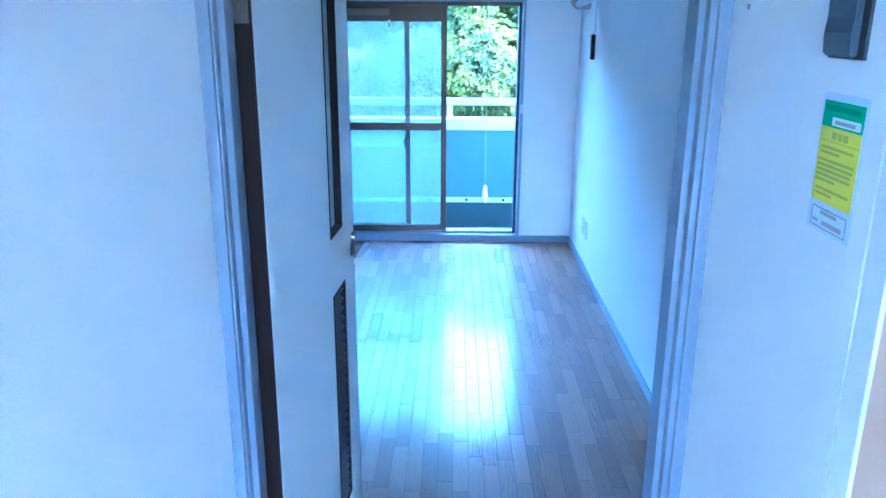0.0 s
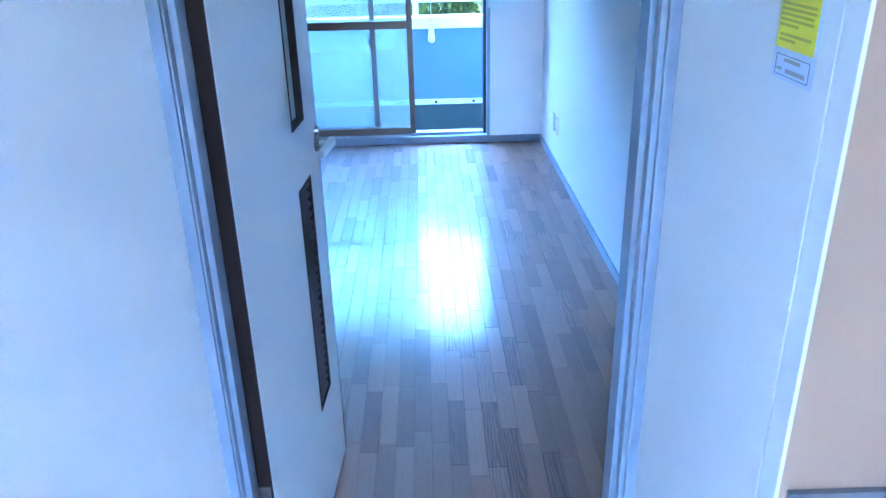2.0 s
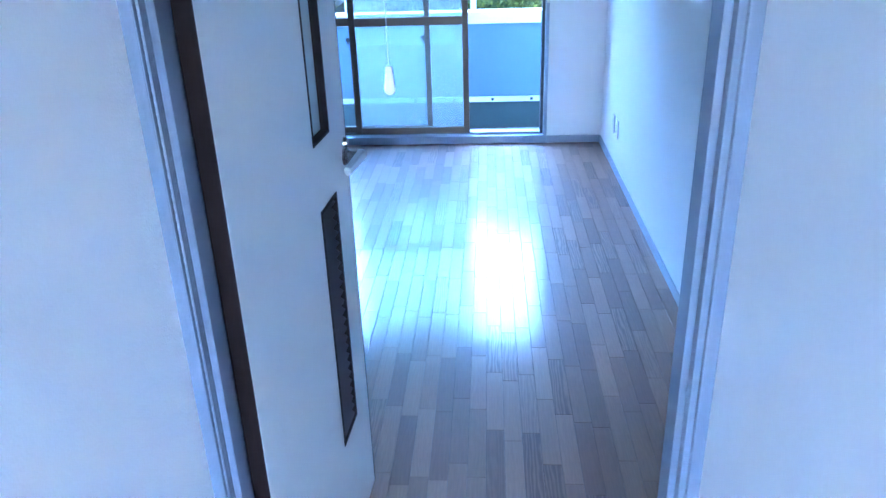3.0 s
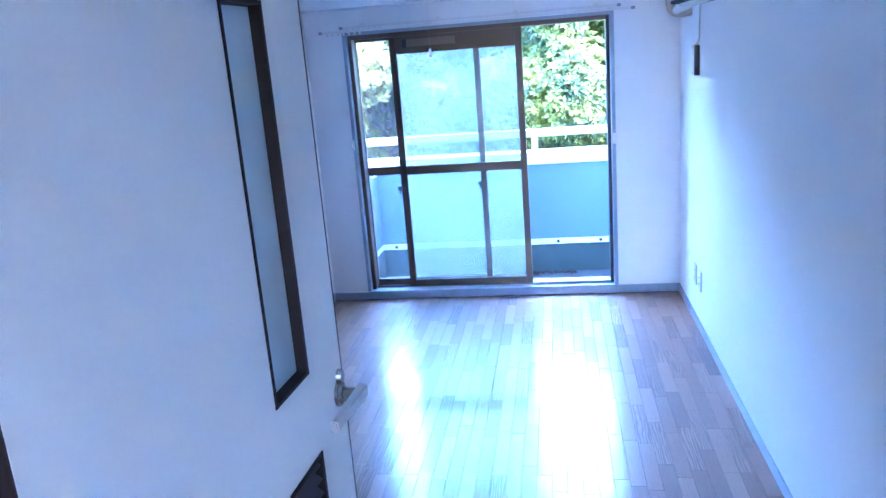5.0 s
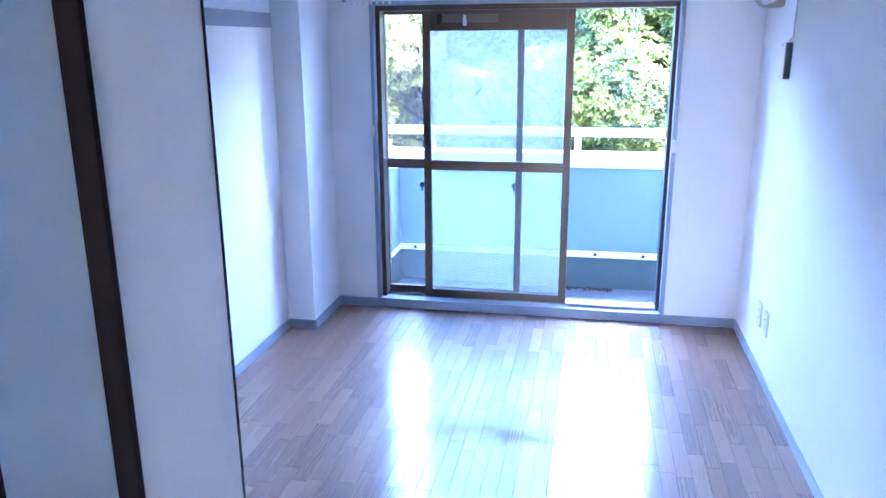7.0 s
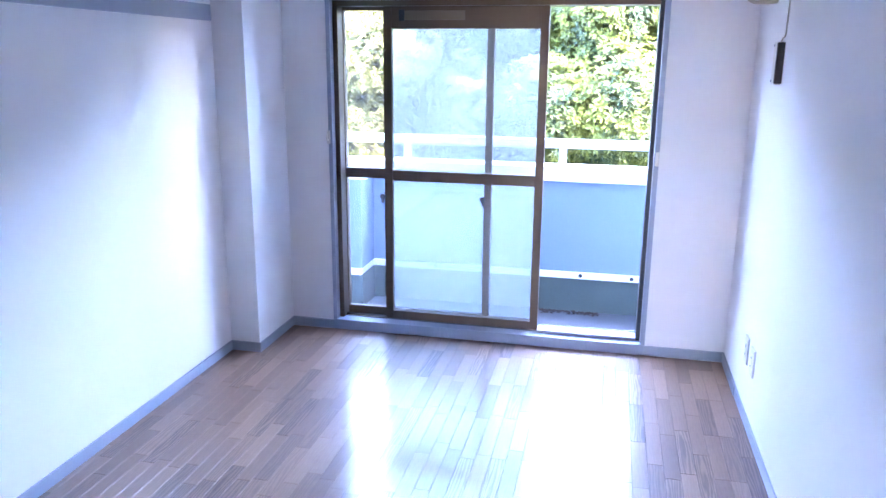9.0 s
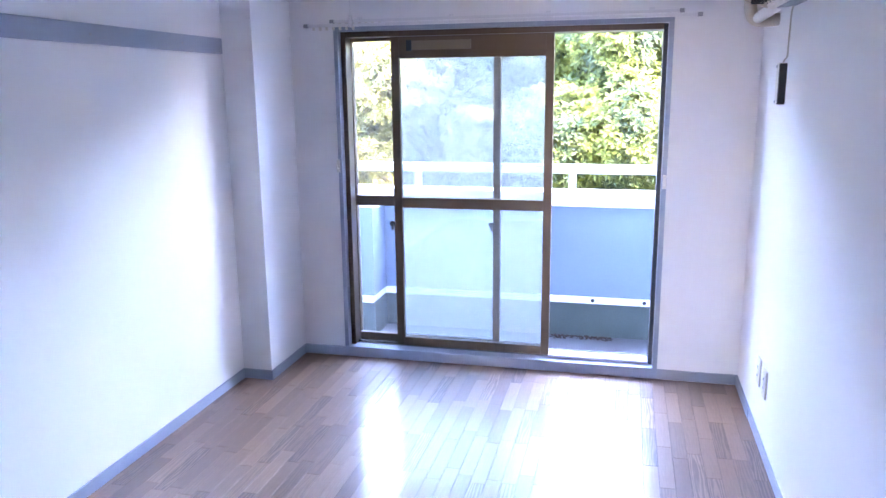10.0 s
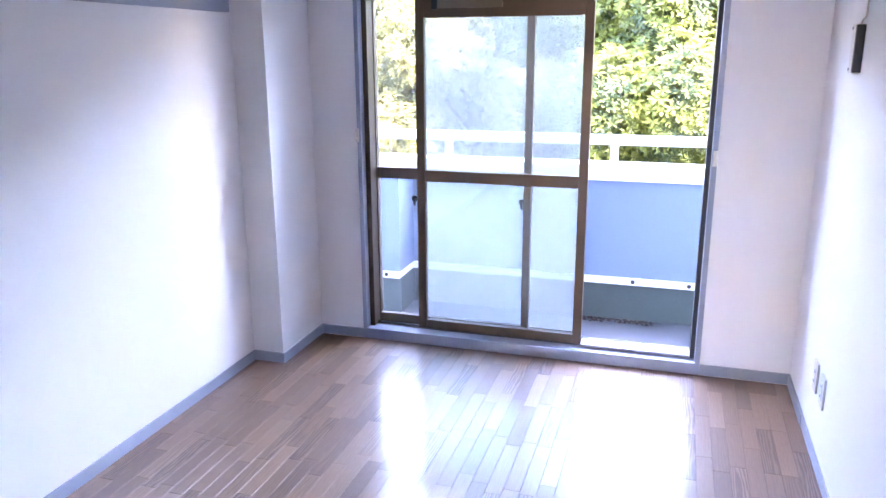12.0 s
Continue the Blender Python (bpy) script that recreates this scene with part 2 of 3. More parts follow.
# ---- the plan ----
LX, CX, CY = -2.47, -2.312, -0.43          # left wall, pillar face, pillar depth
WX0, WX1, WZ0, WZ1 = -2.068, -0.388, 0.056, 1.750  # window opening with its grey lining
CEIL, SOFFIT = 2.32, 1.905
DY0, DY1 = -4.41, -4.31                    # door wall
DX0, DX1, DH = -1.231, -0.506, 2.0         # clear doorway
HX0, HX1 = -1.258, -0.476                  # hall
YB, PY = -6.6, -4.910                        # end of the hall, end of the panel wall
BY, BZ = 1.38, -0.26                       # balcony parapet and floor

# ---- large structure ----
structure("wall_right", boxes((0.0, 0.15, DY1, 0.0, 0.0, CEIL)), M["wall"], "plain white papered room wall", "wall")
structure("wall_left", boxes((LX - 0.15, LX, DY1, CY, 0, CEIL)), M["wall"], "plain white papered room wall", "wall")
structure("wall_pillar", boxes((LX - 0.15, CX, CY, 0.0, 0, CEIL)), M["wall"], "white papered pillar in the room corner", "pillar")
structure("wall_window", boxes((LX - 0.15, WX0, 0, 0.18, -0.12, CEIL), (WX1, 0.15, 0, 0.18, -0.12, CEIL), (WX0, WX1, 0, 0.18, WZ1, CEIL), (WX0, WX1, 0.004, 0.18, -0.12, WZ0 - 0.02)), M["wall"], "white papered wall around the balcony window", "wall")
structure("beam", boxes((CX, 0.0, -0.2, 0.0, SOFFIT, CEIL)), M["wall"], "white papered beam above the window", "beam")
structure("ceiling", boxes((LX - 0.15, 0.6, YB, 0.18, CEIL, CEIL + 0.25)), M["ceil"], "plain white papered ceiling", "ceiling")
structure("wall_door", boxes((LX - 0.15, HX0, DY0, DY1, 0, CEIL), (HX1, 0.15, DY0, DY1, 0, CEIL), (HX0, HX1, DY0, DY1, DH + 0.03, CEIL)), M["wall"], "white papered wall with the room doorway", "wall")
structure("wall_hall_left", boxes((HX0 - 0.1, HX0, YB, DY0, 0, CEIL)), M["wall"], "white papered hall side wall", "wall")
structure("wall_hall_right", boxes((HX1, HX1 + 0.018, -4.868, DY0, 0, CEIL)), M["whitepaint"], "smooth white panel wall beside the doorway", "wall")
structure("panel_edge_trim", boxes((HX1, HX1 + 0.005, PY, -4.871, 0, CEIL), bevel=0.002), M["whitepaint"], "white edge trim of the panel wall", "trim")
# unseen end wall; the slit is added and its width sets the hall's brightness
structure("wall_hall_back", boxes((HX0 - 0.1, -0.922, YB - 0.1, YB, 0, CEIL), (-0.742, 0.6, YB - 0.1, YB, 0, CEIL), (-0.922, -0.742, YB - 0.1, YB, 2.0, CEIL)), M["wall"], "plain unseen wall with an added slit that lets daylight in", "wall")
structure("wall_kitchen", boxes((HX1 + 0.018, 0.6, -4.80, -4.70, 0, CEIL), (0.5, 0.6, YB, -4.80, 0, CEIL)), M["beige"], "beige kitchen wall panel", "wall")
structure("floor_slab", boxes((LX - 0.15, 0.6, YB, 0.0, -0.2, -0.012)), M["darkwood"], "subfloor under the wooden strips", "floor")


def baseboard(name, rows):
    return structure(name, boxes(*rows, bevel=0.002), M["base"], "grey vinyl baseboard along the wall", "baseboard")


H = 0.05
baseboard("baseboard_right", [(-0.007, 0.0, DY1, -0.41, 0, H)])
baseboard("baseboard_right_end", [(-0.010, 0.0, -0.41, -0.010, 0, H)])
baseboard("baseboard_left", [(LX, LX + 0.008, DY1, CY - 0.008, 0, H)])
baseboard("baseboard_pillar_front", [(LX, CX + 0.008, CY - 0.008, CY, 0, H)])
baseboard("baseboard_pillar_side", [(CX, CX + 0.008, CY, -0.010, 0, H)])
baseboard("baseboard_window_left", [(CX, WX0, -0.010, 0.0, 0, H)])
baseboard("baseboard_window_right", [(WX1, 0.0, -0.010, 0.0, 0, H)])

# ---- balcony window ----
window = empty("window_1", (-1.22, 0.08, 0.03), "bronze aluminium sliding balcony window, half open", "window", kind="structure")
for nm, r in (("lining", (WX0, WX0 + 0.022, -0.014, 0.12, WZ0, WZ1)), ("lining", (WX1 - 0.024, WX1, -0.014, 0.12, WZ0, WZ1)),
              ("lining", (WX0, WX1, -0.014, 0.12, WZ1, WZ1 + 0.022))):
    part(nm, boxes(r, bevel=0.002), M["greywood"], window, "grey painted wooden window lining")
part("sill", boxes((WX0, WX1, -0.014, 0.06, 0.0, WZ0), bevel=0.003), M["greywood"], window, "grey painted wooden sill board")
for nm, r in (("jamb", (WX0 + 0.022, WX0 + 0.048, 0.03, 0.16, WZ0, WZ1)), ("jamb", (WX1 - 0.044, WX1 - 0.024, 0.045, 0.16, WZ0, WZ1)),
              ("head", (WX0 + 0.048, WX1 - 0.044, 0.03, 0.16, WZ1 - 0.028, WZ1)), ("track", (WX0 + 0.048, WX1 - 0.044, 0.06, 0.17, WZ0 - 0.03, WZ0 + 0.006))):
    # right jamb is bronze too; black puts its shade into the colour
    part(nm, boxes(r, bevel=0.002), M["steel"] if nm == "track" else M["black"] if nm == "jamb" and r[0] > -1 else M["bronze"], window)
for yy in (0.075, 0.115):
    part("track_rail", boxes((WX0 + 0.048, WX1 - 0.044, yy, yy + 0.004, WZ0 + 0.006, WZ0 + 0.016)), M["steel"], window)
# pale lip left open on the track
part("threshold", boxes((-0.943, WX1 - 0.046, 0.03, 0.112, WZ0 + 0.006, WZ0 + 0.018), bevel=0.003), M["facade"], window, "pale aluminium threshold strip")


def sash(x0, x1, y, top, left, right, pane, pane_low, label):
    """A sliding sash: stiles, rails, two panes; the frame is 32 mm deep."""
    z0, z1, d = WZ0 + 0.004, WZ1 - 0.016, 0.016
    s = part("sash", boxes((x0, x0 + left, y - d, y + d, z0, z1), bevel=0.002), M["bronze"], window, label)
    part("stile", boxes((x1 - right, x1, y - d, y + d, z0, z1), bevel=0.002), M["bronze"], s)
    part("top_rail", boxes((x0 + left, x1 - right, y - d + 0.002, y + d - 0.002, z1 - top, z1), bevel=0.002), M["bronze"], s)
    part("middle_rail", boxes((x0 + left, x1 - right, y - d + 0.003, y + d - 0.003, 0.835, 0.891), bevel=0.002), M["bronze"], s)
    part("bottom_rail", boxes((x0 + left, x1 - right, y - d + 0.002, y + d - 0.002, z0, z0 + 0.046), bevel=0.002), M["bronze"], s)
    for a, b, mt in ((0.891, z1 - top, pane), (z0 + 0.046, 0.835, pane_low)):
        p = part("pane", boxes((x0 + left, x1 - right, y - 0.002, y + 0.002, a, b)), mt, s)
        p.visible_shadow = False
    return s


outer = sash(WX0 + 0.034, -1.218, 0.122, 0.030, 0.018, 0.037, M["glass"], M["glass"], "bronze framed outer sash with clear glass")
inner = sash(-1.786, -0.945, 0.078, 0.121, 0.043, 0.042, M["glass"], M["glass"], "bronze framed inner sash with clear glass")
screen = part("insect_screen", boxes((-1.785, -1.772, 0.144, 0.158, WZ0 + 0.014, WZ1 - 0.026), (-0.968, -0.952, 0.144, 0.158, WZ0 + 0.014, WZ1 - 0.026), (-1.772, -0.968, 0.144, 0.158, WZ0 + 0.014, WZ0 + 0.036), (-1.772, -0.968, 0.144, 0.158, WZ1 - 0.06, WZ1 - 0.026), (-1.772, -0.968, 0.144, 0.158, 0.838, 0.858)), M["bronze"], window, "sliding insect screen with a pale soiled mesh")
for z0, z1, mt in ((0.858, WZ1 - 0.06, M["hazy"]), (WZ0 + 0.036, 0.838, M["milky"])):
    mesh_pane = part("screen_mesh", boxes((-1.772, -0.968, 0.1505, 0.1515, z0, z1)), mt, screen)
    mesh_pane.visible_shadow = False
part("vent_slide", boxes((-1.70, -1.362, 0.057, 0.064, 1.655, 1.700), bevel=0.002), M["bronzelight"], inner, "bronze sliding ventilation strip")
part("vent_knob", boxes((-1.70, -1.672, 0.052, 0.06, 1.650, 1.704), bevel=0.002), M["black"], inner)
for xx, yy in ((-1.795, 0.054), (-1.262, 0.100)):
    bm = bm_tube(bmesh.new(), (xx, yy - 0.004, 0.748), (xx, yy + 0.008, 0.748), 0.016, sides=20)
    bm_box(bm, xx - 0.006, xx + 0.006, yy - 0.008, yy + 0.002, 0.713, 0.748, bevel=0.002)
    part("latch", bm, M["black"], inner if xx < -1.5 else outer, "dark crescent latch")


def curtain_rail(z, y, x0, x1):
    ob = empty("curtain_rail", ((x0 + x1) / 2, y, z), "white metal curtain rail fixed above the window", "curtain rail", "curtain rails")
    part("track", boxes((x0, x1, y - 0.009, y + 0.009, z, z + 0.014), bevel=0.003), M["white"], ob)
    for xx in (x0, x1):
        s = 1 if xx == x1 else -1
        part("end_cap", boxes((min(xx, xx + 0.022 * s), max(xx, xx + 0.022 * s), y - 0.010, y + 0.010, z - 0.002, z + 0.016), bevel=0.003), M["grey"], ob)
    for k in range(4):
        xb = x0 + 0.12 + (x1 - x0 - 0.24) * k / 3
        part("bracket", boxes((xb - 0.012, xb + 0.012, y, -0.0, z + 0.014, z + 0.018), (xb - 0.012, xb + 0.012, -0.006, 0.0, z + 0.014, z + 0.03)), M["white"], ob)
    for k in range(7):
        xb = x0 + 0.03 + 0.035 * k
        part("runner", boxes((xb - 0.006, xb + 0.006, y - 0.005, y + 0.005, z - 0.016, z), bevel=0.002), M["plastic"], ob)
    return ob


curtain_rail(1.766, -0.105, -2.165, -0.296)
curtain_rail(1.789, -0.055, -2.045, -0.372)


def tieback_hook(x, z):
    ob = empty("tieback_hook", (x, -0.014, z), "small ivory curtain tieback hook beside the window", "hook", "tieback hooks")
    part("base", boxes((x - 0.009, x + 0.009, -0.020, -0.014, z - 0.034, z + 0.034), bevel=0.003), M["plastic"], ob)
    bm = bm_tube(bmesh.new(), (x, -0.02, z - 0.015), (x, -0.042, z - 0.01), 0.004)
    bm_tube(bm, (x, -0.042, z - 0.012), (x, -0.042, z + 0.02), 0.004, 0.003)
    part("hook", bm, M["plastic"], ob)


tieback_hook(WX0 + 0.002, 1.063)
tieback_hook(WX1 - 0.010, 1.008)

# ---- room things ----
rail = empty("wall_rail", (LX, -2.0, 1.66), "grey painted wooden hanging rail on the wall", "wall rail")
part("board", boxes((LX, LX + 0.022, -3.9, -0.466, 1.629, 1.700), bevel=0.003), M["greywood"], rail)
for k in range(6):
    yy = -0.8 - 0.58 * k
    part("screw_cap", bm_tube(bmesh.new(), (LX + 0.022, yy, 1.662), (LX + 0.0245, yy, 1.662), 0.005, sides=12), M["grey"], rail)


def outlet(y, z, label):
    ob = empty("wall_outlet", (-0.001, y, z), label, "outlet", "outlets by the window")
    part("plate", boxes((-0.008, 0.0, y - 0.035, y + 0.035, z - 0.058, z + 0.058), bevel=0.002), M["plastic"], ob)
    part("insert", boxes((-0.0105, -0.008, y - 0.012, y + 0.012, z - 0.033, z + 0.033), bevel=0.001), M["white"], ob)
    for dz in (-0.018, 0.018):
        for dy in (-0.005, 0.005):
            part("slot", boxes((-0.0112, -0.0105, y + dy - 0.001, y + dy + 0.001, z + dz - 0.004, z + dz + 0.004)), M["black"], ob)


outlet(-0.570, 0.287, "ivory plastic wall socket plate above the baseboard")
outlet(-0.712, 0.288, "ivory plastic wall socket plate above the baseboard")

# blank remote holder with its cord
ctrl = empty("wall_controller", (0, -0.565, 1.38), "slim black and ivory wall controller with a cord", "controller")
part("body", boxes((-0.024, 0.0, -0.606, -0.540, 1.384, 1.544), bevel=0.003), M["plastic"], ctrl)
part("cover", boxes((-0.027, 0.0, -0.624, -0.606, 1.388, 1.541), bevel=0.003), M["black"], ctrl, "black plastic side cover")
for zz in (1.397, 1.531):
    part("screw", bm_tube(bmesh.new(), (-0.024, -0.552, zz), (-0.027, -0.552, zz), 0.005, sides=12), M["grey"], ctrl)


def cable(name, pts, r, mat, label, category, parent=None):
    cu = bpy.data.curves.new(name, "CURVE")
    cu.dimensions, cu.bevel_depth, cu.bevel_resolution, cu.use_fill_caps = "3D", r, 3, True
    sp = cu.splines.new("BEZIER")
    sp.bezier_points.add(len(pts) - 1)
    for p, co in zip(sp.bezier_points, pts):
        p.co, p.handle_left_type, p.handle_right_type = co, "AUTO", "AUTO"
    tmp = bpy.data.objects.new(name, cu)
    me = bpy.data.meshes.new_from_object(tmp)
    bpy.data.objects.remove(tmp)
    me.materials.clear()
    me.materials.append(mat)
    ob = new(name, me)
    if parent is not None:
        ob.parent, ob.matrix_parent_inverse = parent, parent.matrix_basis.inverted()
        return tagged(ob, label)
    return tagged(ob, label, category)


cable("cord", [(-0.012, -0.72, 1.745), (-0.006, -0.65, 1.725), (-0.006, -0.64, 1.66), (-0.006, -0.635, 1.60), (-0.008, -0.640, 1.566), (-0.010, -0.61, 1.555), (-0.012, -0.592, 1.538)], 0.0028, M["tan"], "grey cord down the wall", "cord", ctrl)

# air conditioner on the wall
ac = empty("air_conditioner", (0, -0.85, 1.72), "ivory wall mounted air conditioner with open slatted outlet", "air conditioner")
A0, A1 = -1.262, -0.700


def prism(profile, y0, y1, bevel=0.0):
    bm = bmesh.new()
    a = [bm.verts.new((x, y0, z)) for x, z in profile]
    b = [bm.verts.new((x, y1, z)) for x, z in profile]
    bm.faces.new(a)
    bm.faces.new(list(reversed(b)))
    for i in range(len(a)):
        j = (i + 1) % len(a)
        bm.faces.new((a[j], a[i], b[i], b[j]))
    bmesh.ops.recalc_face_normals(bm, faces=bm.faces)
    if bevel:
        bmesh.ops.bevel(bm, geom=list(bm.edges), offset=bevel, segments=2, affect="EDGES")
    return bm


part("body", prism([(-0.074, 1.731), (-0.098, 1.735), (-0.098, 1.768), (-0.165, 1.800), (-0.180, 1.86), (-0.170, 1.995), (-0.074, 1.995)], A0, A1, 0.005), M["plastic"], ac)
part("back_case", prism([(0, 1.742), (-0.073, 1.734), (-0.073, 1.990), (0, 1.990)], A0 + 0.004, A1 - 0.004, 0.003), M["charcoal"], ac, "dark grey rear case")
part("grille_lip", prism([(-0.158, 1.766), (-0.172, 1.766), (-0.182, 1.80), (-0.170, 1.80)], A0, A1, 0.001), M["plastic"], ac)
for k in range(5):
    part("louvre", boxes((-0.102 - 0.013 * k - 0.003, -0.102 - 0.013 * k, A0 + 0.02, A1 - 0.02, 1.740 + 0.006 * k, 1.764 + 0.006 * k)), M["plastic"], ac)
part("liner", prism([(-0.100, 1.762), (-0.158, 1.786), (-0.158, 1.796), (-0.100, 1.772)], A0 + 0.02, A1 - 0.02), M["black"], ac, "dark outlet liner")
for k in range(9):
    yy = A0 + 0.04 + k * (A1 - A0 - 0.08) / 8
    part("vane", boxes((-0.163, -0.101, yy - 0.0015, yy + 0.0015, 1.748, 1.772)), M["charcoal"], ac)
for yy in (A0, A1):
    part("side_frame", prism([(-0.098, 1.735), (-0.170, 1.768), (-0.178, 1.80), (-0.098, 1.77)], yy - 0.006, yy + 0.006, 0.001), M["plastic"], ac)
cable("drain_pipe", [(-0.060, -0.72, 1.752), (-0.066, -0.60, 1.742), (-0.074, -0.47, 1.735), (-0.082, -0.385, 1.728)], 0.022, M["white"], "white wrapped pipe under the unit", "pipe", ac)
cable("pipe_elbow", [(-0.115, -0.395, 1.800), (-0.112, -0.375, 1.760), (-0.092, -0.362, 1.724), (-0.050, -0.362, 1.718), (0.004, -0.372, 1.722)], 0.025, M["tan"], "tan taped pipe elbow into the wall", "pipe", ac)


def pull_cord(x, y, z, r, length, label):
    ob = empty("pull_cord", (x, y, z), label, "pull cord")
    part("string", bm_tube(bmesh.new(), (x, y, z + length), (x, y, CEIL), 0.0002, sides=8), M["grey"], ob)
    bm = bm_tube(bmesh.new(), (x, y, z + length * 0.25), (x, y, z + length), r, r * 0.55, 14)
    bmesh.ops.create_uvsphere(bm, u_segments=14, v_segments=8, radius=r, matrix=Matrix.Translation((x, y, z + length * 0.25)))
    part("bead", bm, M["white"], ob, "small white plastic pull")


pull_cord(-1.165, -2.20, 1.590, 0.006, 0.030, "thin white lamp pull cord hanging from the ceiling")
pull_cord(-0.852, -5.000, 1.480, 0.0028, 0.015, "thin white pull cord hanging in the hall")

# ---- doorway ----
frame_d = empty("door_frame", ((DX0 + DX1) / 2, -4.4, 0), "pale grey painted wooden door frame", "door frame", kind="structure")
for nm, r in (("jamb", (HX0, DX0 - 0.004, DY0 - 0.008, DY1 + 0.008, 0, DH + 0.03)), ("jamb", (DX1, HX1, DY0 - 0.008, DY1 + 0.008, 0, DH + 0.03)),
              ("head", (DX0 - 0.004, DX1, DY0 - 0.008, DY1 + 0.008, DH, DH + 0.03))):
    part(nm, boxes(r, bevel=0.003), M["framepaint"], frame_d)
for nm, r in (("casing", (HX0, HX0 + 0.020, DY0 - 0.018, DY0 - 0.008, 0, DH + 0.03)), ("casing", (HX1 - 0.020, HX1, DY0 - 0.018, DY0 - 0.008, 0, DH + 0.03)),
              ("stop", (DX0 - 0.004, DX0 + 0.008, DY0 + 0.01, DY1 - 0.045, 0, DH)), ("stop", (DX1 - 0.012, DX1, DY0 + 0.01, DY1 - 0.045, 0, DH))):
    part(nm, boxes(r, bevel=0.003), M["framepaint"], frame_d)

FX0, FX1, DHY, DFY = -1.230, -1.198, -4.334, -3.596   # faces, hinge edge, free edge
G = (-3.869, -3.741, 1.121, 1.696)                     # glass slit
V = (-3.862, -3.727, 0.345, 0.975)                     # vent
door = empty("door_1", (FX0, DHY, 0), "white painted interior door standing open, with glass slit and vent", "door", kind="structure")
part("leaf", boxes((FX0, FX1, DHY + 0.002, V[0], 0.012, 1.985), (FX0, FX1, V[1], DFY - 0.002, 0.012, 1.985), (FX0, FX1, V[0], V[1], G[3], 1.985), (FX0, FX1, V[0], G[0], G[2], G[3]),
                   (FX0, FX1, V[0], V[1], V[3], G[2]), (FX0, FX1, V[0], V[1], 0.012, V[2]), (FX0, FX1, G[1], V[1], G[2], G[3])), M["whitepaint"], door)
part("edge_band", boxes((FX0 + 0.001, FX1 - 0.001, DHY, DHY + 0.002, 0.012, 1.985)), M["darkwood"], door, "dark stained hinge edge")
part("edge_band", boxes((FX0 - 0.0006, FX1 + 0.0006, DFY - 0.003, DFY + 0.001, 0.012, 1.985)), M["darkwood"], door, "dark stained free edge")


def ring(y0, y1, z0, z1, w, x0, x1):
    return boxes((x0, x1, y0, y0 + w, z0, z1), (x0, x1, y1 - w, y1, z0, z1), (x0, x1, y0 + w, y1 - w, z0, z0 + w), (x0, x1, y0 + w, y1 - w, z1 - w, z1))


gf = part("glass_trim", ring(*G, 0.006, FX0 - 0.002, FX1 + 0.002), M["darkwood"], door, "dark brown glazing trim")
gp = part("pane", boxes((FX0 + 0.012, FX0 + 0.016, G[0] + 0.008, G[1] - 0.008, G[2] + 0.008, G[3] - 0.008)), M["frost"], gf, "frosted glass slit")
vf = part("vent_frame", ring(*V, 0.008, FX0 - 0.002, FX1 + 0.002), M["darkwood"], door, "dark brown vent frame")
for k in range(24):
    zz = V[2] + 0.014 + k * (V[3] - V[2] - 0.034) / 23
    bm = bmesh.new()
    bm_box(bm, -0.016, 0.016, V[0] + 0.008, V[1] - 0.008, -0.0018, 0.0018)
    bmesh.ops.transform(bm, matrix=Matrix.Translation((FX0 + 0.017, 0, zz + 0.006)) @ Matrix.Rotation(radians(38), 4, "Y"), verts=bm.verts)
    part("louvre", bm, M["slat"], vf)
HY, HZ = -3.622, 1.030
bm = bmesh.new()
for y0, y1, hw in ((HY - 0.128, HY + 0.016, 0.0095),):
    v = [bm.verts.new(c) for c in ((FX1 + 0.030, y0, HZ - hw), (FX1 + 0.044, y0, HZ - hw), (FX1 + 0.050, y1, HZ - hw - 0.004), (FX1 + 0.030, y1, HZ - hw - 0.004),
                                   (FX1 + 0.030, y0, HZ + hw), (FX1 + 0.044, y0, HZ + hw), (FX1 + 0.050, y1, HZ + hw + 0.002), (FX1 + 0.030, y1, HZ + hw + 0.002))]
    for q in ((3, 2, 1, 0), (4, 5, 6, 7), (0, 1, 5, 4), (1, 2, 6, 5), (2, 3, 7, 6), (3, 0, 4, 7)):
        bm.faces.new([v[i] for i in q])
bmesh.ops.bevel(bm, geom=list(bm.edges), offset=0.003, segments=2, affect="EDGES")
lever = part("lever", bm, M["satin"], door, "satin steel tapered lever handle")
bm = bm_tube(bmesh.new(), (FX1, HY, HZ), (FX1 + 0.005, HY, HZ), 0.025, 0.023, 28)
bm_tube(bm, (FX1 + 0.005, HY, HZ), (FX1 + 0.010, HY, HZ), 0.019, 0.015, 28)
part("rosette", bm, M["steel"], lever)
part("neck", bm_tube(bmesh.new(), (FX1 + 0.010, HY, HZ), (FX1 + 0.040, HY, HZ), 0.011, 0.009, 20), M["steel"], lever)
part("lock_turn", bm_tube(bmesh.new(), (FX1, HY + 0.004, HZ + 0.031), (FX1 + 0.009, HY + 0.004, HZ + 0.031), 0.013, 0.011, 24), M["steel"], lever)
part("latch_plate", boxes((FX0 + 0.006, FX1 - 0.006, DFY + 0.001, DFY + 0.003, HZ - 0.07, HZ + 0.07)), M["steel"], door, "steel latch plate")
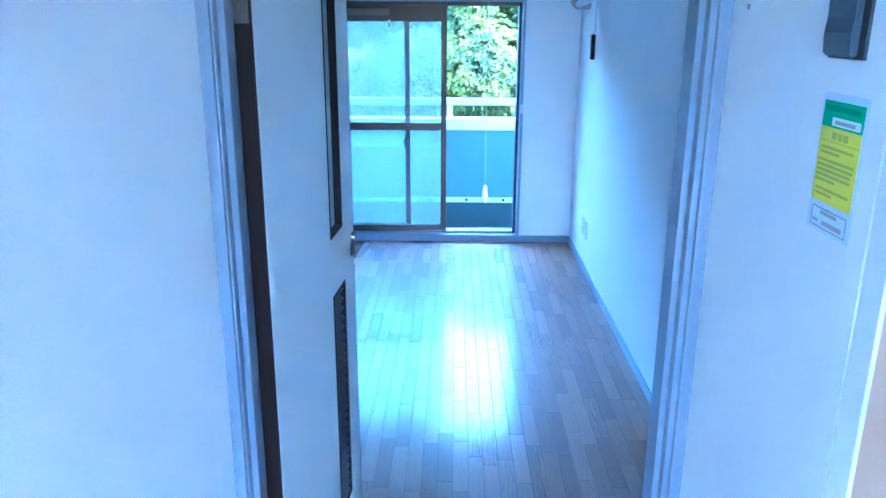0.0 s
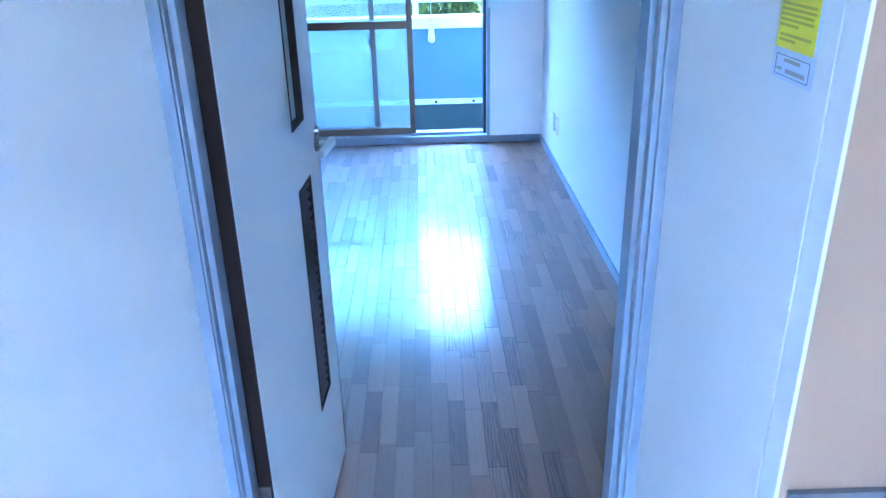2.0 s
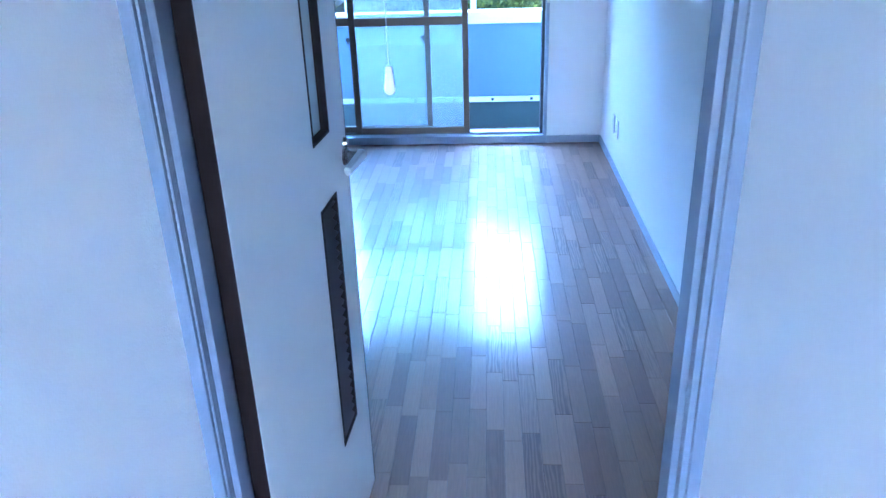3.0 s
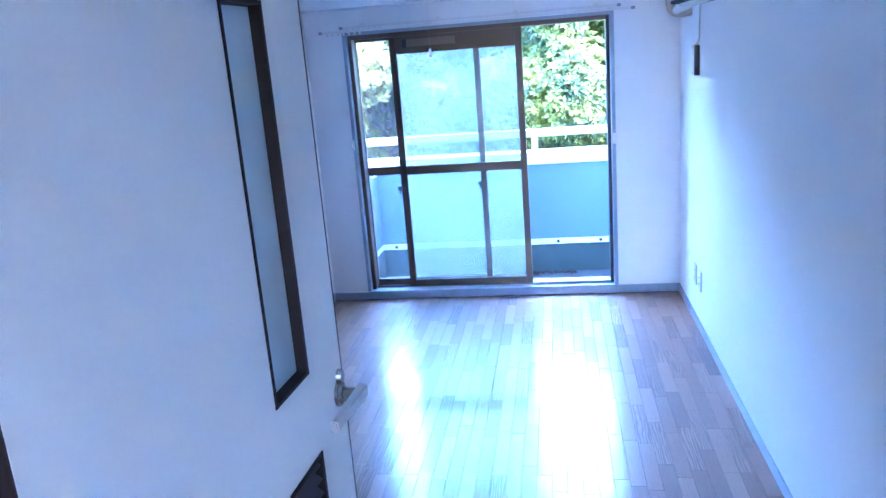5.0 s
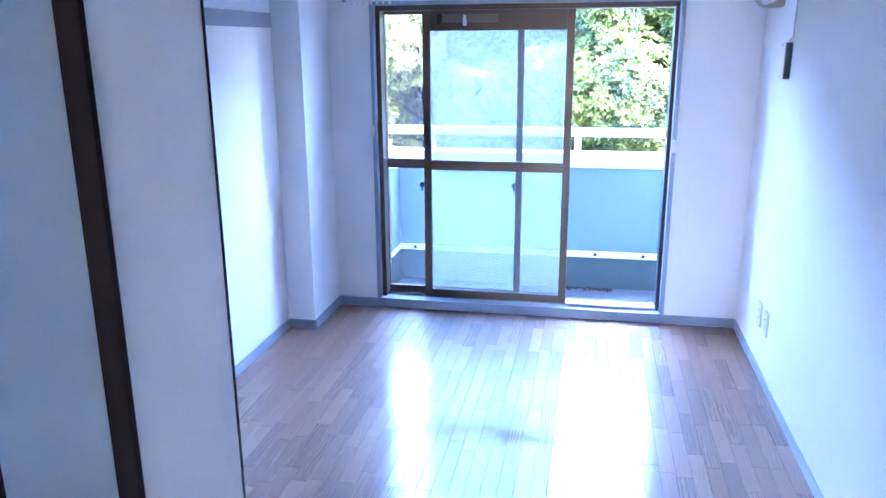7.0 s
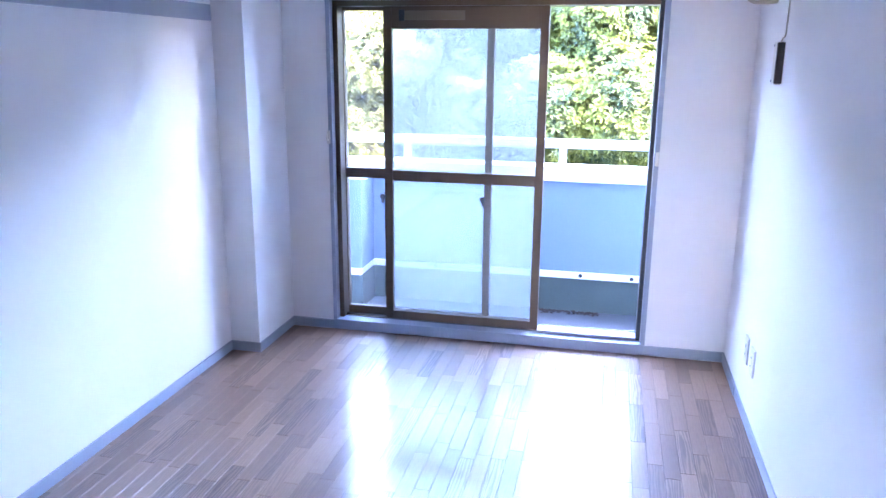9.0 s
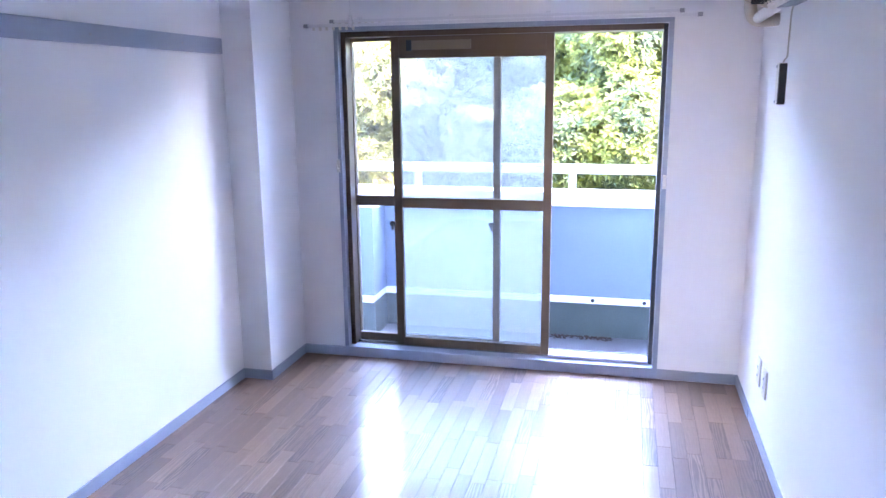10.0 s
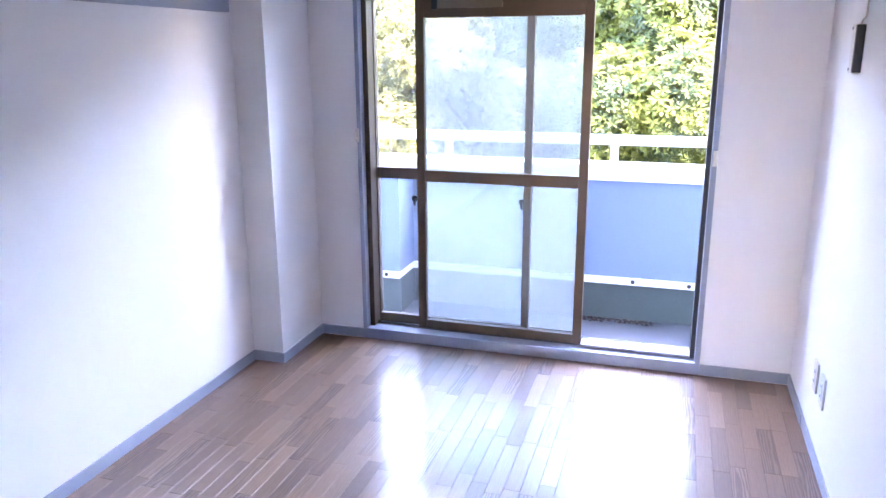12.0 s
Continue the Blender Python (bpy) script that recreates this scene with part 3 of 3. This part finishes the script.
for zz in (0.45, 1.662):
    hg = part("hinge", boxes((FX0 + 0.002, FX1 - 0.006, DHY - 0.0025, DHY, zz - 0.05, zz + 0.05)), M["wornsteel"], door, "worn steel butt hinge")
    part("knuckle", bm_tube(bmesh.new(), (FX0 - 0.006, DHY - 0.006, zz - 0.05), (FX0 - 0.006, DHY - 0.006, zz + 0.05), 0.007, sides=14), M["wornsteel"], hg)
    for dz in (-0.032, 0.0, 0.032):
        bm = bm_tube(bmesh.new(), (FX0 + 0.016, DHY - 0.0025, zz + dz), (FX0 + 0.016, DHY - 0.0045, zz + dz), 0.004, sides=10)
        part("screw", bm, M["wornsteel"], hg)

door.matrix_basis = Matrix.Translation((FX0, DHY, 0)) @ Matrix.Rotation(radians(-3.64), 4, "Z")

# ---- hall and kitchen ----
X = HX1
notice = empty("notice_sticker", (X, -4.79, 1.47), "pale blue notice sticker with green and yellow bands", "sticker")
SY0, SY1, SZ0, SZ1 = -4.836, -4.742, 1.399, 1.547


def on_panel(name, y0, y1, z0, z1, lift, mat, parent, label=""):
    return part(name, boxes((X - lift - 0.0004, X - lift, SY1 - (SY1 - SY0) * y1, SY1 - (SY1 - SY0) * y0, SZ1 - (SZ1 - SZ0) * z1, SZ1 - (SZ1 - SZ0) * z0)), mat, parent, label)


on_panel("paper", 0, 1, 0, 1, 0.0004, M["stickerw"], notice)
gb = on_panel("green_band", 0.04, 0.94, 0.055, 0.24, 0.001, M["stickerg"], notice, "green printed band")
yb = on_panel("yellow_band", 0.04, 0.94, 0.24, 0.78, 0.001, M["stickery"], notice, "yellow printed band")
on_panel("text_bar", 0.10, 0.86, 0.085, 0.125, 0.0016, M["inkg"], gb)
on_panel("white_box", 0.28, 0.90, 0.165, 0.225, 0.0016, M["white"], gb)
on_panel("text_bar", 0.36, 0.80, 0.185, 0.21, 0.0022, M["grey"], gb)
on_panel("rule", 0.04, 0.94, 0.335, 0.339, 0.0016, M["inky"], yb)
for a, b in ((0.32, 0.42), (0.46, 0.55), (0.58, 0.68)):
    on_panel("heading_mark", a, b, 0.27, 0.32, 0.0016, M["inky"], yb)
for k, (a, b) in enumerate(((0.12, 0.84), (0.12, 0.55), (0.08, 0.88), (0.08, 0.88), (0.08, 0.84), (0.08, 0.86), (0.08, 0.52), (0.12, 0.86), (0.12, 0.5))):
    z = 0.375 + 0.036 * k + (0.02 if k > 1 else 0) + (0.03 if k > 6 else 0)
    on_panel("text_bar", a, b, z, z + 0.019, 0.0016, M["inky"], yb)
on_panel("text_bar", 0.30, 0.68, 0.845, 0.870, 0.001, M["grey"], notice)
on_panel("text_bar", 0.14, 0.26, 0.915, 0.935, 0.001, M["grey"], notice)
on_panel("text_bar", 0.36, 0.82, 0.915, 0.945, 0.001, M["grey"], notice)
for a, b, c, d in ((0.10, 0.90, 0.825, 0.829), (0.10, 0.90, 0.965, 0.969), (0.10, 0.106, 0.829, 0.965), (0.894, 0.90, 0.829, 0.965)):
    on_panel("rule", a, b, c, d, 0.001, M["charcoal"], notice)

icom = empty("wall_switch_box", (X, -4.77, 1.58), "charcoal plastic wall box with a sloped smoked cover", "switch box")
part("base", boxes((X - 0.004, X, -4.814, -4.740, 1.582, 1.656), bevel=0.0015), M["black"], icom)
part("cover", prism([(X - 0.004, 1.584), (X - 0.011, 1.585), (X - 0.013, 1.606), (X - 0.011, 1.624), (X - 0.012, 1.650), (X - 0.004, 1.653)], -4.803, -4.742, 0.002), M["charcoal"], icom)
part("slot", boxes((X - 0.0128, X - 0.011, -4.786, -4.760, 1.642, 1.646)), M["black"], icom)
led = empty("pilot_lamp", (X, -4.485, 1.64), "tiny red pilot lamp over a grey button", "pilot lamp")
part("lens", bm_tube(bmesh.new(), (X, -4.485, 1.651), (X - 0.003, -4.485, 1.651), 0.0042, 0.003, 14), M["red"], led, "red lens")
part("button", bm_tube(bmesh.new(), (X, -4.487, 1.638), (X - 0.002, -4.487, 1.638), 0.004, 0.0035, 14), M["grey"], led)

counter = empty("kitchen_counter", (0.0, -5.3, 0), "grey kitchen counter unit against the beige wall", "counter")
part("top", boxes((-0.399, 0.5, -6.2, -4.802, 0.826, 0.856), bevel=0.003), M["laminate"], counter, "grey laminate worktop")
part("splash_lip", boxes((-0.399, 0.5, -4.812, -4.802, 0.856, 0.866), bevel=0.002), M["laminate"], counter)
part("body", boxes((-0.372, 0.5, -6.2, -4.802, 0.0, 0.826), bevel=0.003), M["charcoal"], counter, "dark cabinet body")
ZG = -3.2  # ground level below the balcony
# ---- balcony ----
structure("balcony_floor", boxes((-3.4, 2.8, 0.18, BY + 0.14, BZ - 0.15, BZ)), M["balfloor"], "grey coated balcony floor", "floor")
structure("wall_step", boxes((-3.4, 2.8, 0.17, 0.19, BZ, 0.03)), M["balfloor"], "grey step under the balcony window", "wall")
structure("wall_parapet_base", boxes((-2.27, 2.8, BY, BY + 0.12, BZ, -0.016), (-3.4, -2.27, 1.10, BY + 0.12, BZ, -0.016)), M["green"], "mossy green grey concrete parapet base", "wall")
parapet = empty("balcony_parapet", (-0.8, BY, 0), "pale blue panelled balcony parapet", "parapet", kind="structure")
for x0, x1 in ((-2.27, -1.2), (-1.2, -0.12), (-0.12, 0.9), (0.9, 2.8)):
    part("panel", boxes((x0 + 0.001, x1 - 0.001, BY - 0.012, BY, 0.033, 0.668)), M["concrete"], parapet)
part("panel", boxes((-2.282, -2.27, 1.088, BY - 0.012, 0.033, 0.668)), M["concrete"], parapet)
part("panel", boxes((-3.4, -2.283, 1.088, 1.10, 0.033, 0.668)), M["concrete"], parapet)
part("core", boxes((-2.268, 2.8, BY + 0.002, BY + 0.10, -0.016, 0.668), (-3.4, -2.272, 1.102, BY + 0.10, -0.016, 0.668)), M["concrete"], parapet)
part("flashing", boxes((-2.27, 2.8, BY - 0.03, BY, -0.013, 0.032), (-2.30, -2.27, 1.07, BY - 0.03, -0.013, 0.032), (-3.4, -2.30, 1.07, 1.10, -0.013, 0.032), bevel=0.002), M["rail"], parapet, "white metal flashing strip")
for xx in (-2.15, -1.80, -1.46, -1.115, -0.77, -0.424, -0.08):
    part("bolt", bm_tube(bmesh.new(), (xx, BY - 0.038, 0.012), (xx, BY - 0.028, 0.012), 0.014, 0.012, 10), M["black"], parapet)
part("bolt", bm_tube(bmesh.new(), (-2.36, 1.062, 0.012), (-2.36, 1.072, 0.012), 0.014, 0.012, 10), M["black"], parapet)
part("coping", boxes((-3.4, 2.8, BY - 0.055, BY + 0.14, 0.668, 0.764), (-3.4, -2.22, 1.05, BY - 0.055, 0.668, 0.764), bevel=0.004), M["rail"], parapet, "white coping along the parapet")
handrail = empty("balcony_railing", (-0.9, BY, 0.764), "white metal balcony handrail on short posts", "railing")
part("top_rail", boxes((-3.4, 2.8, BY - 0.03, BY + 0.03, 0.888, 0.947), bevel=0.006), M["rail"], handrail)
for xx in (-3.10, -2.016, -0.931, 0.154, 1.239, 2.324):
    part("post", boxes((xx - 0.024, xx + 0.024, BY - 0.012, BY + 0.012, 0.764, 0.888), bevel=0.002), M["rail"], handrail)
rng = np.random.default_rng(5)
bm = bmesh.new()
for k in range(150):
    x, y = -1.25 + 0.62 * rng.random(), BY - 0.03 - 0.07 * rng.random() ** 2
    bmesh.ops.create_cube(bm, size=1.0, matrix=pose(x, y, BZ + 0.004 + 0.004 * rng.random(), *(rng.random(3) * (40, 40, 360))) @ Matrix.Diagonal((0.012 + 0.02 * rng.random(), 0.010, 0.003, 1)))
tagged(mesh_object("leaf_litter", bm, M["debris"]), "dark dead leaves and soil along the parapet base", "leaf litter", kind="stuff")

# unseen slab added overhead to darken the parapet
structure("balcony_shade_slab", boxes((-3.4, 2.8, 0.18, BY + 0.1, 2.62, 2.8)), M["facade"], "pale unseen slab added to shade the balcony", "slab")
# unseen side walls added to cut the sky light on the parapet
structure("wall_balcony_shade", boxes((-3.5, -3.4, 0.18, BY + 0.12, BZ, 2.62), (2.8, 2.9, 0.18, BY + 0.12, BZ, 2.62)), M["facade"], "pale unseen end walls added to darken the balcony", "wall")
# unseen outer wall; its top keeps sun off the balcony but on the trees
structure("wall_facade", boxes((-9, LX - 0.15, 0.0, 0.18, ZG, 3.5), (0.15, 6, 0.0, 0.18, ZG, 3.5), (LX - 0.15, 0.15, 0.0, 0.18, 2.58, 3.5), (LX - 0.15, 0.15, 0.0, 0.18, ZG, -0.13)), M["facade"], "pale unseen outer wall, height set to shade the balcony", "wall")

# ---- outside ----
structure("ground", boxes((-400, 400, -60, 600, ZG - 0.5, ZG)), M["ground"], "bare soil under the trees", "ground")


def leaf_cloud(name, blobs, count, size, mat, seed, spread=0.35):
    """Whorls of pointed, folded leaves over the skins of many overlapping clumps."""
    g = np.random.default_rng(seed)
    c = np.array([b[:3] for b in blobs], float)
    r = np.array([b[3] for b in blobs], float)
    w = r ** 2 / np.sum(r ** 2)
    pick = g.choice(len(blobs), count, p=w)
    d = g.normal(size=(count, 3))
    d /= np.linalg.norm(d, axis=1)[:, None]
    d[:, 1] = np.where(g.random(count) < 0.6, -np.abs(d[:, 1]), d[:, 1])
    base = c[pick] + d * (r[pick] * (1 - spread * g.random(count) ** 2))[:, None]
    n = 6
    up = d * 0.7 + np.array((0, -0.25, 0.55))
    up /= np.linalg.norm(up, axis=1)[:, None]
    side = np.cross(up, g.normal(size=(count, 3)))
    side /= np.linalg.norm(side, axis=1)[:, None]
    fwd = np.cross(up, side)
    verts, faces = [], []
    for k in range(n):
        a = 2 * np.pi * k / n + g.random(count) * 0.7
        tilt = 0.15 + 0.5 * g.random(count)
        ray = (np.cos(a)[:, None] * side + np.sin(a)[:, None] * fwd) * np.cos(tilt)[:, None] + up * np.sin(tilt)[:, None]
        cross = np.cross(ray, up)
        L = (size * (0.7 + 0.6 * g.random(count)))[:, None]
        Wd = L * 0.19
        p0 = base + ray * L * 0.08
        p1, p2 = base + ray * L * 0.5 + cross * Wd + up * L * 0.05, base + ray * L * 0.5 - cross * Wd + up * L * 0.05
        p3, pm = base + ray * L - up * L * 0.12, base + ray * L * 0.52
        verts.append(np.stack((p0, p1, pm, p2, p3), 1))
    v = np.concatenate(verts).reshape(-1, 3)
    m = len(v) // 5
    i = (np.arange(m) * 5)[:, None]
    f = np.concatenate((i + np.array([[0, 1, 2]]), i + np.array([[1, 4, 2]]), i + np.array([[0, 2, 3]]), i + np.array([[2, 4, 3]])))
    me = bpy.data.meshes.new(name)
    me.from_pydata(v.tolist(), [], f.tolist())
    me.materials.append(mat)
    return new(name, me)


def tree(x, y, top, wide, count, size, mat, seed, label, gaps=1.0):
    g = np.random.default_rng(seed)
    ob = empty("tree", (x, y, ZG), label, "tree", "trees beyond the balcony")
    bm = bmesh.new()
    bm_tube(bm, (x, y, ZG), (x + 0.1, y, ZG + 2.2), 0.20, 0.15, 12)
    bm_tube(bm, (x + 0.1, y, ZG + 2.2), (x, y + 0.1, top - 1.2), 0.15, 0.05, 10)
    blobs = []
    nb = int(26 * gaps)
    for k in range(nb):
        a, h = g.random() * 2 * np.pi, g.random()
        rad = wide * (0.35 + 0.65 * g.random()) * (1 - 0.55 * abs(h - 0.4))
        b = (x + np.cos(a) * rad, y + np.sin(a) * rad * 0.8, ZG + 1.9 + h * (top - ZG - 2.6), 0.45 + 0.45 * g.random())
        blobs.append(b)
        s = (x, y, max(ZG + 1.4, b[2] - 0.9))
        bm_tube(bm, s, b[:3], 0.055, 0.015, 7)
    part("trunk", bm, M["bark"], ob, "brown trunk with spreading limbs")
    crown = leaf_cloud("crown", blobs, count, size, mat, seed + 1)
    crown.parent, crown.matrix_parent_inverse = ob, ob.matrix_basis.inverted()
    return ob


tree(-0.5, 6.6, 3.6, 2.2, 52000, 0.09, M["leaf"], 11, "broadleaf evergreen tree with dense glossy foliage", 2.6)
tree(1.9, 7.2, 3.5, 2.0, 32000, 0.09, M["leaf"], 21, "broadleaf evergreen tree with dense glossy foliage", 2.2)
# these pale crowns carry their sunlight in the leaf colour
tree(-3.4, 7.0, 3.8, 1.9, 24000, 0.08, M["leafsun"], 31, "pale tree with sunlight put into its leaf colour, open twiggy crown", 1.8)
tree(-6.0, 8.2, 4.6, 2.2, 14000, 0.08, M["leafsun"], 41, "pale tree with sunlight put into its leaf colour, open twiggy crown", 1.4)
# two unseen trees added to keep low sky light off the right wall
tree(-8.2, 6.6, 4.4, 2.3, 14000, 0.09, M["leafsun"], 91, "pale tree with sunlight put into its leaf colour, open twiggy crown", 2.0)
tree(-11.5, 8.0, 5.2, 2.5, 12000, 0.10, M["leafsun"], 95, "pale tree with sunlight put into its leaf colour, open twiggy crown", 2.0)
# unseen tree added to soften the bright patch on the left wall
tree(8.6, 7.0, 3.2, 2.2, 12000, 0.10, M["leaf"], 97, "broadleaf evergreen tree with dense glossy foliage", 1.6)
tree(4.8, 8.0, 3.4, 2.2, 16000, 0.09, M["leaf"], 51, "broadleaf evergreen tree with dense glossy foliage", 1.6)
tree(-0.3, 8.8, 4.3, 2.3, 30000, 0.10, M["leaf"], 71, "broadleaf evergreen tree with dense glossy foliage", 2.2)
tree(-2.2, 9.2, 4.0, 2.0, 20000, 0.09, M["leafsun"], 81, "pale tree with sunlight put into its leaf colour, open twiggy crown", 1.8)
far = [(-14 + 1.5 * k + 0.6 * math.sin(k * 2.1), 12.5 + math.cos(k * 1.7), ZG + 0.8 + 1.5 * j, 1.3) for k in range(20) for j in range(5)]
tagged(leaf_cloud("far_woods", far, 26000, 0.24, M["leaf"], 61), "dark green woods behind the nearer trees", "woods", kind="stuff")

# ---- flooring strips ----
PW, PL = 0.058, 0.34


def strip_mesh(width, length):
    bm = bmesh.new()
    e = 0.0010
    lo = [bm.verts.new((sx * (width / 2 - 0.0002), sy * (length / 2 - 0.0002), -0.012)) for sx, sy in ((-1, -1), (1, -1), (1, 1), (-1, 1))]
    md = [bm.verts.new((sx * (width / 2 - 0.0002), sy * (length / 2 - 0.0002), -e)) for sx, sy in ((-1, -1), (1, -1), (1, 1), (-1, 1))]
    hi = [bm.verts.new((sx * (width / 2 - e), sy * (length / 2 - e), 0.0)) for sx, sy in ((-1, -1), (1, -1), (1, 1), (-1, 1))]
    bm.faces.new(hi)
    for a, b in ((lo, md), (md, hi)):
        for i in range(4):
            j = (i + 1) % 4
            bm.faces.new((a[i], a[j], b[j], b[i]))
    me = bpy.data.meshes.new("plank")
    bm.to_mesh(me)
    bm.free()
    me.materials.append(M["floor"])
    return me


floor = empty("floor", (-1.2, -2.2, -0.012), "glossy brown oak strip flooring", "floor", kind="structure")
strip = strip_mesh(PW, PL)
rest_v, rest_f = [], []
prng = random.Random(3)
made = 0
sv = [tuple(v.co) for v in strip.vertices]
sf = [tuple(p.vertices) for p in strip.polygons]
for c in range(int(2.47 / PW) + 12):
    x = -PW / 2 - c * PW + 0.285
    y = -0.012
    first = PL * (0.2 + 0.8 * prng.random())
    if x > LX - 0.02 and x < 0.02:
        k = (first / PL)
        n0 = len(rest_v)
        rest_v += [(x + vx, y - first / 2 + vy * k, vz) for vx, vy, vz in sv]
        rest_f += [tuple(n0 + i for i in f) for f in sf]
    y -= first
    while y > YB:
        yc = y - PL / 2
        inside = (LX - 0.02 < x < 0.02) or yc < -4.5
        if inside:
            tip = (prng.uniform(-0.0005, 0.0005), prng.uniform(-0.0002, 0.0002))
            if -2.6 < yc < -0.3 and -1.75 < x < -0.2 and made < 300:
                ob = new("plank", strip)
                ob.parent = floor
                ob.matrix_basis = Matrix.Translation((x + 1.2, yc + 2.2, 0.012)) @ Euler((tip[1], tip[0], 0)).to_matrix().to_4x4()
                made += 1
            else:
                n0 = len(rest_v)
                rest_v += [(x + vx, yc + vy, vz + vx * tip[0] + vy * tip[1]) for vx, vy, vz in sv]
                rest_f += [tuple(n0 + i for i in f) for f in sf]
        y -= PL
me = bpy.data.meshes.new("planks_beyond")
me.from_pydata(rest_v, [], rest_f)
me.materials.append(M["floor"])
tagged(new("planks_beyond", me), "glossy brown oak strip flooring along the edges", "flooring", kind="stuff")
